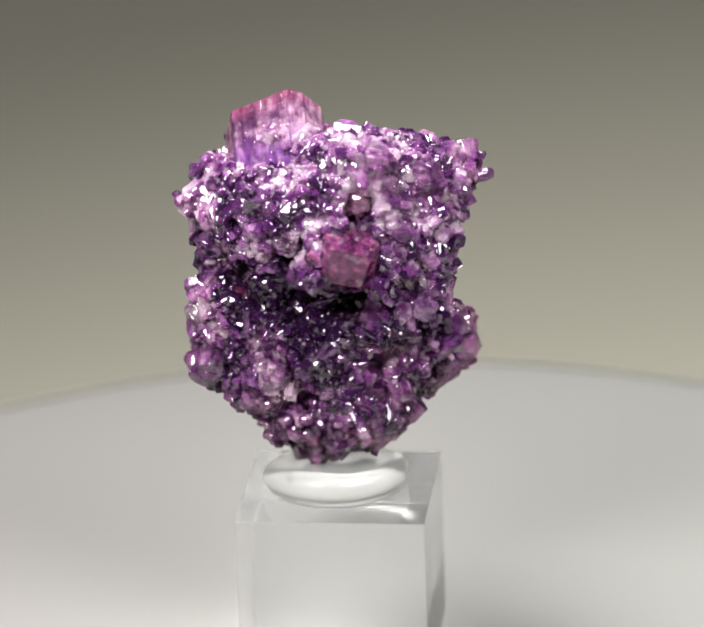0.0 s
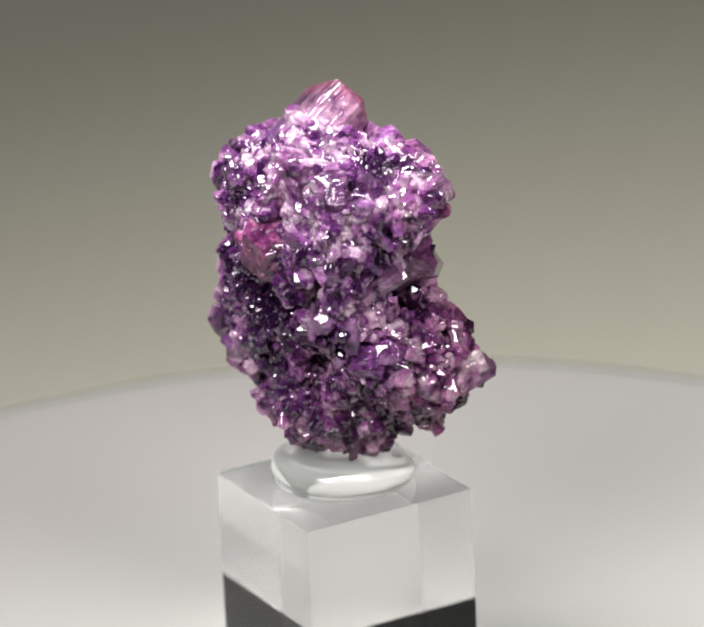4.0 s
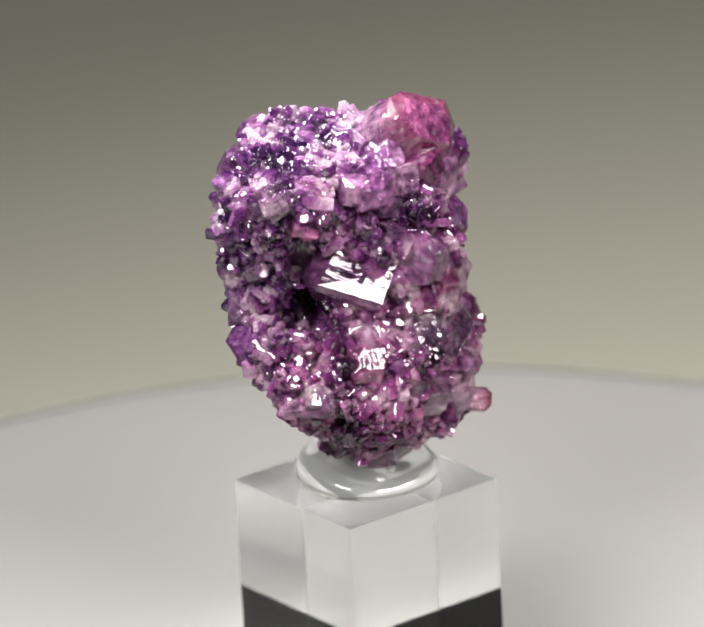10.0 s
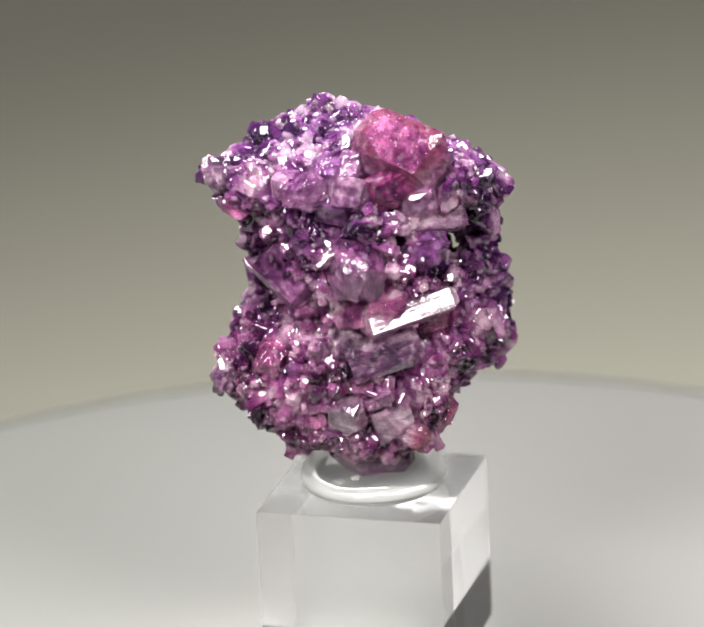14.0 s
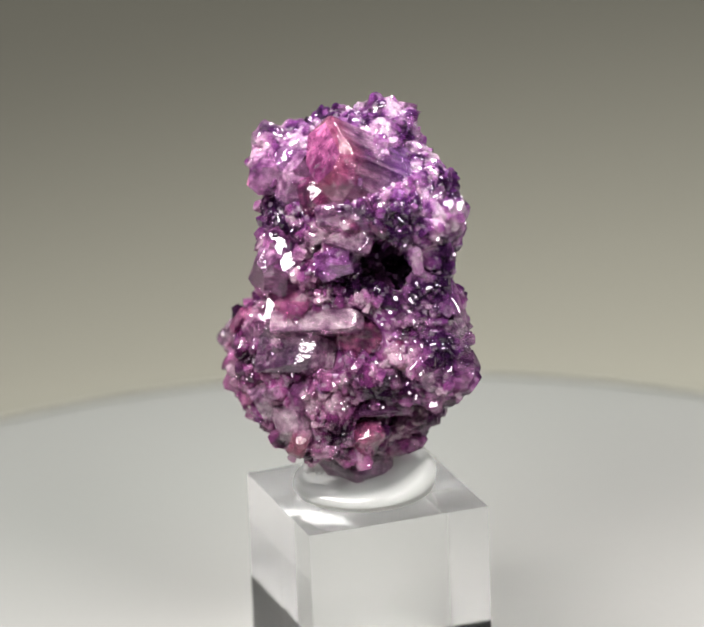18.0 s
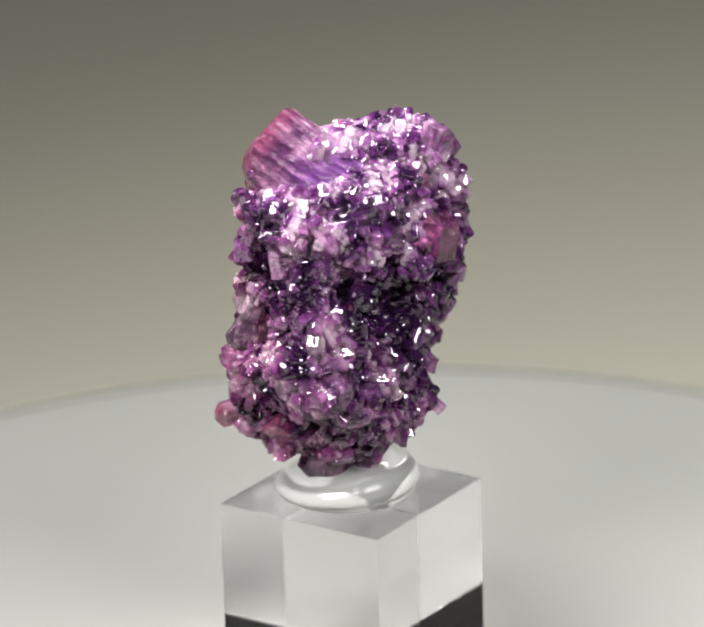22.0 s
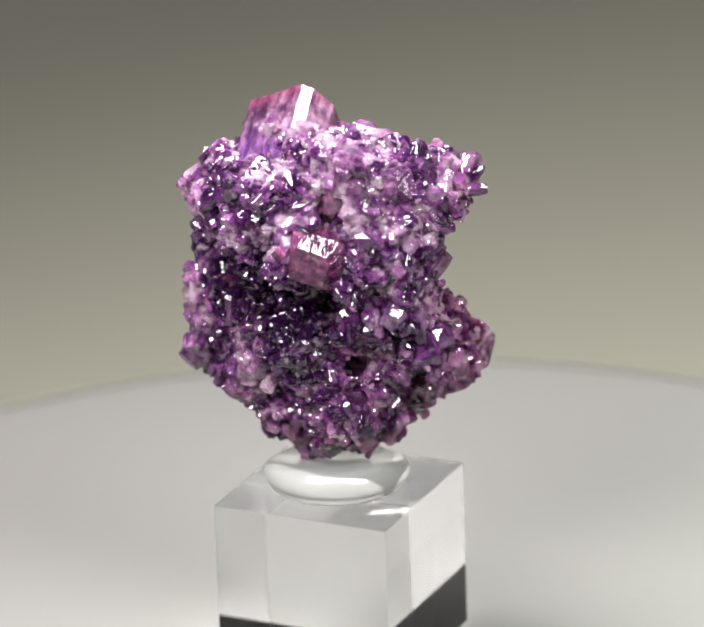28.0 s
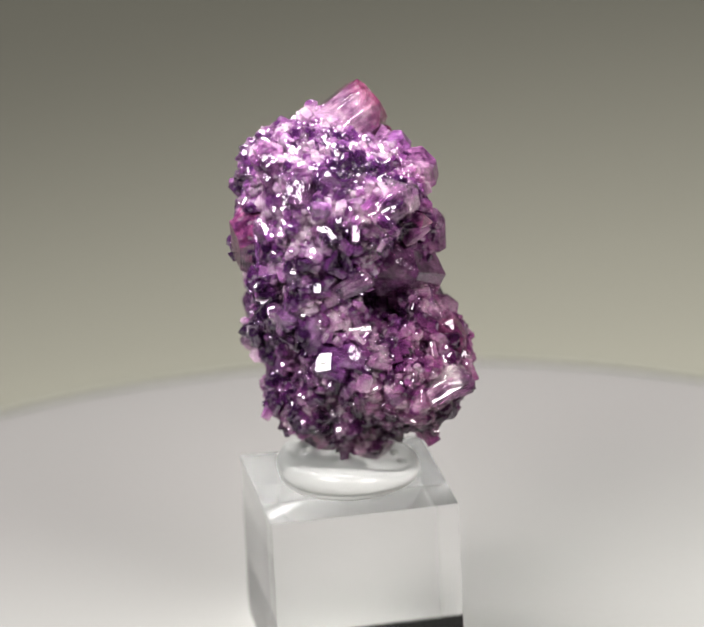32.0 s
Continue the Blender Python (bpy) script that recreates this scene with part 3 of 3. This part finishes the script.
big(gem_tipped, (-12.0, 14.4, 12.2), (-0.76, 0.62, -0.12), (0.49, 0.80, 0.34), 3.3, 14.4, 0.8, "long pale crystal with a red tip", True)
big(gem_pink, (5.2, 11.2, 45.2), (0.45, 0.88, 0.1), (-0.07, -0.34, 0.94), 5.6, 10, 0.9, "pink-violet pyramid-ended crystal", True)
big(gem_lilac, (1.4, 8.8, 48.0), (0.25, 0.80, 0.54), (-0.07, -0.34, 0.94), 4.6, 9, 0.8, "", True)
big(gem_rose, (9.2, 14.1, 24.3), (0.27, 0.79, 0.55), (-0.29, -0.18, 0.94), 5.5, 8, 0.95, "small red crystal")
big(gem_rose, (0.4, -15.3, 36.8), (-0.07, -1.00, -0.06), (0.30, 0.20, 0.93), 7.6, 9, 0.95, "ruby-pink blocky crystal", True)
big(gem_pale, (-9.9, -12.5, 19.8), (0.36, -0.93, 0.08), (-0.71, -0.62, 0.34), 4, 6.5, 0.9, "small striated prism")
big(gem_pale, (16.0, 12.4, 20.5), (0.21, 0.90, 0.38), (0.93, -0.14, 0.34), 4.2, 11, 0.8, "long horizontal striated prism")
big(gem_pale, (15.2, 13.1, 19.1), (-0.18, 0.96, 0.23), (0.89, 0.29, 0.34), 3.0, 8, 0.8)
big(gem_lilac, (15.5, -8.2, 24.8), (0.73, -0.45, 0.51), (0.00, -0.94, 0.34), 5.5, 8, 0.9)
big(gem_pale, (18.9, 5.0, 45.0), (0.93, 0.37, 0.00), (-0.15, 0.93, 0.34), 4.2, 7, 0.8)
big(gem_pink, (-19.2, -10.3, 20.2), (-0.24, -0.87, -0.43), (-0.35, -0.87, 0.34), 4.6, 8, 0.8, "striated pinkish crystal")
big(gem_pink, (-20.6, -9.0, 18.1), (-0.49, -0.64, -0.59), (0.00, -0.94, 0.34), 4, 6, 0.9)
big(gem_smoke, (-3.6, 3.4, 2.0), (-0.1, 0.3, -0.95), (-0.42, 0.9, 0.2), 10.4, 12, 0.7, "broad grey-plum crystal at the root", True)
big(gem_rose, (1.9, -12.8, 43.4), (-0.02, -0.99, -0.10), (0.04, 0.34, 0.94), 4.5, 6, 0.9)
big(gem_pale, (-6.1, -13.6, 38.7), (0.49, -0.87, -0.06), (0.04, 0.34, 0.94), 3.6, 5, 0.8, "small colourless crystal")
big(gem_pink, (13.0, -11.3, 48.0), (0.67, -0.58, 0.46), (0.00, -0.94, 0.34), 5.5, 7, 0.9)
big(gem_pink, (5.5, -11.9, 52.4), (0.16, -0.30, 0.94), (0.00, -0.94, 0.34), 5, 7, 0.8)
big(gem_pale, (8.9, -11.3, 23.2), (0.16, -0.68, -0.71), (0.00, -0.94, 0.34), 2.2, 5.5, 0.7)
big(gem_pale, (3.7, -11.8, 25.7), (-0.95, -0.29, 0.09), (0.00, -0.94, 0.34), 1.8, 5.5, 0.7)
big(gem_lilac, (-1.1, -11.8, 25.8), (0.68, -0.05, 0.73), (0.00, -0.94, 0.34), 2.0, 8, 0.8)
big(gem_pale, (-7.7, -12.0, 20.3), (0.80, -0.59, -0.15), (0.00, -0.94, 0.34), 3.4, 5, 0.6, "bright wedge-shaped crystal")
big(gem_pale, (-22.0, -6.4, 29.4), (-0.73, -0.31, 0.60), (0.00, -0.94, 0.34), 3.2, 5, 0.9)
big(gem_lilac, (-13.4, -8.9, 30.6), (0.04, 0.04, 1.00), (0.00, -0.94, 0.34), 1.6, 5, 0.8)
big(gem_smoke, (14.6, -0.1, 35.3), (0.28, 0.84, 0.45), (0.91, -0.25, 0.34), 3.0, 8, 0.7, "dark striated prism")
big(gem_rose, (9.9, 12.4, 25.3), (0.37, 0.45, 0.81), (0.91, -0.25, 0.34), 5.5, 8, 0.8)
big(gem_pink, (8.9, 10.1, 44.7), (0.78, 0.62, -0.09), (-0.31, -0.14, 0.94), 5.5, 7, 0.8)
big(gem_pink, (17.0, 5.0, 47.3), (0.13, 0.82, 0.56), (0.80, 0.50, 0.34), 4.5, 7, 0.7)
big(gem_smoke, (-2.5, 16.2, 33.7), (-0.05, 0.99, -0.14), (0.80, 0.50, 0.34), 7, 11, 0.8, "clear striated prism")
big(gem_pale, (-0.3, 14.4, 26.0), (0.46, 0.78, 0.42), (-0.31, -0.14, 0.94), 6, 8, 0.85)
big(gem_pink, (-1.6, 9.2, 49.1), (-0.04, 0.73, 0.68), (-0.72, 0.60, 0.34), 5.5, 7, 0.7, "lilac crystal with a broad white face")
big(gem_pale, (-17.0, 4.8, 40.4), (-0.88, -0.25, 0.08), (-0.5, 0.7, 0.5), 3.4, 8, 0.8, "grey striated prism", True)
big(gem_pink, (2.9, 14.6, 26.3), (0.29, 0.57, 0.77), (-0.72, 0.60, 0.34), 4, 6, 0.8)
big(gem_pale, (-9.0, 13.2, 22.0), (-0.89, 0.45, -0.04), (0.24, -0.25, 0.94), 7, 8, 0.85)
big(gem_pale, (-20.5, -0.9, 28.5), (-0.82, -0.42, -0.40), (-0.72, 0.60, 0.34), 1.8, 6, 0.7)
big(gem_rose, (-15.8, 6.0, 26.8), (-0.93, 0.3, 0.11), (0.32, -0.12, 0.94), 6.5, 8, 0.9)
big(gem_smoke, (-16.6, -2.1, 16.5), (-0.41, -0.91, 0.03), (-0.92, 0.21, 0.34), 2.2, 8.5, 0.6, "flat dark slab-like crystal")
big(gem_rose, (-15.0, 4.7, 14.9), (-0.68, 0.25, 0.69), (0.34, 0.04, 0.94), 5, 7, 0.8, "dark red crystal")
big(gem_lilac, (-15.2, 9.2, 38.9), (-0.78, 0.37, 0.50), (0.34, 0.04, 0.94), 6, 8, 0.8)
big(gem_lilac, (-12.9, -11.9, 20.6), (0.04, -0.94, 0.35), (-0.91, -0.23, 0.34), 4, 8, 0.8)
big(gem_pink, (-21.7, -8.3, 19.8), (-0.58, -0.77, -0.26), (0.28, 0.19, 0.94), 4, 6, 0.8)
big(gem_lilac, (10.4, -13.8, 28.4), (0.18, -0.96, -0.20), (-0.71, -0.62, 0.34), 3.6, 6, 0.9)
big(gem_smoke, (-8.1, -12.7, 19.7), (0.58, -0.78, -0.24), (-0.35, -0.87, 0.34), 3.2, 6, 0.8)
big(gem_lilac, (-9.0, -12.0, 45.2), (0.69, -0.73, 0.01), (-0.35, -0.87, 0.34), 2.2, 6, 0.8)
big(gem_lilac, (16.2, -4.7, 25.6), (0.80, -0.09, 0.59), (-0.22, 0.27, 0.94), 4.5, 6, 0.9)
big(gem_pale, (-19.4, -8.2, 19.6), (-0.35, -0.75, -0.45), (-0.3, -0.75, 0.6), 3.6, 8, 0.8, "striated prism with bright sides", True)
big(gem_pale, (-8.6, 14.2, 14.4), (-0.5, 0.85, 0.05), (0.2, 0.3, 0.94), 5.6, 10, 0.9, "", True)
big(gem_lilac, (0.6, 9.2, 41.4), (0.2, 0.9, -0.35), (-0.1, 0.3, 0.94), 5.2, 8, 0.8, "deep violet striated crystal", True)
big(gem_pink, (-1.9, 9.9, 44.8), (0.1, 0.95, 0.25), (-0.1, -0.3, 0.94), 5.4, 8, 0.85, "", True)
big(gem_rose, (-7.9, 9.7, 45.4), (-0.1, 0.98, 0.12), (0.3, 0.1, 0.94), 6.4, 9, 0.8, "", True)
big(gem_pink, (-11.8, 9.4, 43.2), (-0.4, 0.9, 0.1), (0.2, 0.1, 0.94), 4.6, 8, 0.8, "", True)


def specimen():
    points, quads = surface_net(rock_field, (-24.0, -21.0, 2.0), 0.5, (92, 84, 104))
    mesh = bpy.data.meshes.new("matrix")
    mesh.from_pydata([tuple(p) for p in points * MM], [], quads)
    part("matrix", mesh, crust_mat, rock, "purple rock matrix, darkened like shaded gaps, full of tiny crystal grains")

    for n, (mat, tip, axis, side, wide, long, slim, label) in enumerate(LARGE):
        if n == 0:
            place_crystal(rock, great_prism(), mat, Vector(tip) - axis * 15, frame_facing(axis, side), label)
            continue
        blunt = 0.45 + 0.06 * (n * 7 % 6)
        mesh = crystal_mesh(wide, long, slim, 0.12 if n in LONE else 0.16, min(0.4, (0.5 if mat == gem_magenta else 0.26) * wide / long), blunt, 0.55 if n in LONE else 0.8, n)
        ob = place_crystal(rock, mesh, mat, Vector(tip) - axis * long, frame_facing(axis, side), label)
        if n not in LONE:
            side_crystals(ob, mat, wide, long, slim, n, 2 + n % 3)

    luck = np.random.default_rng(5)
    normals = slope(points)
    keep = (points[:, 2] > 5.5) & ~beside_large(points) & (oval(points, SHAFTS).min(1) > 0.5)

    # middle-sized crystals, one object each
    shapes = [crystal_mesh(1.0, 1.0, luck.uniform(0.6, 1.0), luck.uniform(0.08, 0.2), luck.uniform(0.08, 0.2), luck.uniform(0.4, 0.8), 0.8, 100 + k) for k in range(14)]
    sets = {}
    for k, shape in enumerate(shapes):
        for mat in (gem_lilac, gem_rose, gem_pink, gem_pale, gem_smoke):
            copy = shape.copy()
            copy.materials.append(mat)
            sets[k, mat.name] = copy
    chosen, spots = [], np.where(keep)[0]
    for i in luck.permutation(spots):
        if all((points[i] - points[j]) @ (points[i] - points[j]) > 5.0 for j in chosen):
            chosen.append(i)
        if len(chosen) == 290:
            break
    for i in chosen:
        x, y, z = points[i]
        warm = 0.25 + 0.5 * (y > 5) + 0.25 * (z < 22)
        pick = luck.random()
        mat = gem_pale if pick < 0.2 else gem_smoke if pick < 0.3 else gem_rose if pick < 0.34 + 0.1 * warm else gem_pink if pick < 0.44 + 0.2 * warm else gem_lilac
        wide = 0.9 + (3.2 if y > 4 else 2.6) * luck.random() ** 1.6
        long = min(5.0, max(1.8, wide * luck.uniform(1.0, 3.2)))
        for attempt in range(6):
            axis = Vector(normals[i] * 0.6 + luck.normal(0, 0.7, 3)).normalized()
            sunk = long - min(0.36 * long, 1.15)
            ends = np.array([points[i] + np.array(axis) * (long - sunk), points[i] - np.array(axis) * sunk])
            if (rock_field(ends) < (1.0, -0.4)).all():
                break
        else:
            long = 1.6
            sunk = 1.1
        ob = place_crystal(rock, sets[int(luck.integers(14)), mat.name], mat, Vector(points[i]) - axis * sunk, frame_of(axis, luck.uniform(0, 6)))
        ob.scale = (wide, wide * luck.uniform(0.7, 1.1), long)

    # the druse of tiny crystals over the whole rock
    shape_list = [crystal_shape(luck.uniform(0.6, 1.0), luck.uniform(0.08, 0.2), luck.uniform(0.1, 0.25), luck.uniform(0.4, 0.8), 0.8, 50 + k) for k in range(10)]
    def strew(name, material, label, feet, ups, widths, lengths, sink):
        verts, faces = [], []
        for n, (foot, up, wide, long, deep) in enumerate(zip(feet, ups, widths, lengths, sink)):
            pts, fs = shape_list[n % 10]
            axis = Vector(up).normalized()
            m = np.array(frame_of(axis, luck.uniform(0, 6)))
            verts.append((pts * (wide, wide, long)) @ m.T + foot - np.array(axis) * long * deep)
            faces += [[24 * n + k for k in f] for f in fs]
        mesh = bpy.data.meshes.new(name)
        mesh.from_pydata([tuple(p) for p in np.concatenate(verts) * MM], [], faces)
        tagged(part(name, mesh, material, rock, label), kind="stuff")

    spots = luck.choice(np.where(keep)[0], 10500)
    feet, ups = [points[spots] + luck.uniform(-0.3, 0.3, (10500, 3))], [normals[spots] * 0.8 + luck.normal(0, 0.6, (10500, 3))]
    for n, (_, tip, axis, _, wide, long, slim, _) in enumerate(LARGE):
        if n == 0:
            continue
        count = int((1.2 if n in LONE else 3.5) * wide)
        turn, along = luck.uniform(0, 6.28, count), luck.uniform(0.3, 0.85, count)
        across = axis.orthogonal().normalized()
        out = np.array([np.cos(a) * np.array(across) + np.sin(a) * np.array(axis.cross(across)) for a in turn])
        feet.append(np.array(tip) - along[:, None] * long * np.array(axis) + out * 0.48 * wide)
        ups.append(out + luck.normal(0, 0.4, (count, 3)))
    # a mantle of small crystals over the root of the great prism
    _, tip, axis, _, wide, long, slim, _ = LARGE[0]
    facing = np.array((0.74, 0.1, 0.5)) + luck.normal(0, 0.35, (420, 3))
    facing -= (facing @ np.array(axis))[:, None] * np.array(axis)
    facing /= np.linalg.norm(facing, axis=1, keepdims=True)
    feet.append(np.array(tip) - (luck.uniform(0.36, 1.0, 420) * long)[:, None] * np.array(axis) + facing * (wide * luck.uniform(0.4, 0.58, 420))[:, None])
    ups.append(facing + luck.normal(0, 0.5, (420, 3)))
    feet, ups = np.concatenate(feet), np.concatenate(ups)
    widths = 0.48 + 1.4 * luck.random(len(feet)) ** 2.3
    strew("druse", druse_mat, "dense crust of tiny sparkling crystals", feet, ups, widths, widths * luck.uniform(1.2, 2.6, len(feet)), luck.uniform(0.5, 0.8, len(feet)))
    spots = luck.choice(np.where(keep)[0], 6600)
    ups = normals[spots] * 0.7 + luck.normal(0, 0.7, (6600, 3))
    ups /= np.linalg.norm(ups, axis=1, keepdims=True)
    lengths = luck.uniform(1.8, 4.4, 6600)
    sink = np.maximum(0.5, 1 - 1.25 / lengths)
    good = np.where((rock_field(points[spots] + ups * (lengths * (1 - sink))[:, None]) < 1.0) & (rock_field(points[spots] - ups * (lengths * sink)[:, None]) < 0.0))[0][:2100]
    strew("slender_crystal", needle_mat, "bright slender prisms scattered over the crust", points[spots][good], ups[good],
          luck.uniform(0.5, 1.1, len(good)), lengths[good], sink[good])
    return tagged(rock, "purple and rose crystal cluster set in clear putty", "mineral specimen")


specimen_ob = specimen()


# ---- everything turns together ----
def motions():
    seconds = [min(32.0, k * 1.0) for k in range(33)]
    rests = ((turntable_ob, TILT),
             (block_ob, TILT @ pose(-2.384 * MM, -0.208 * MM, 0, rz=218.02 + 45)),
             (putty_ob, TILT @ pose((-2.384 + PAD[0]) * MM, (-0.208 + PAD[1]) * MM, BLOCK * MM)),
             (specimen_ob, pose(0, 0, BLOCK * MM)))
    for thing, rest in rests:
        walk(thing, [(t, pose(0, 0, 0, rz=SPIN * t) @ rest) for t in seconds])


motions()
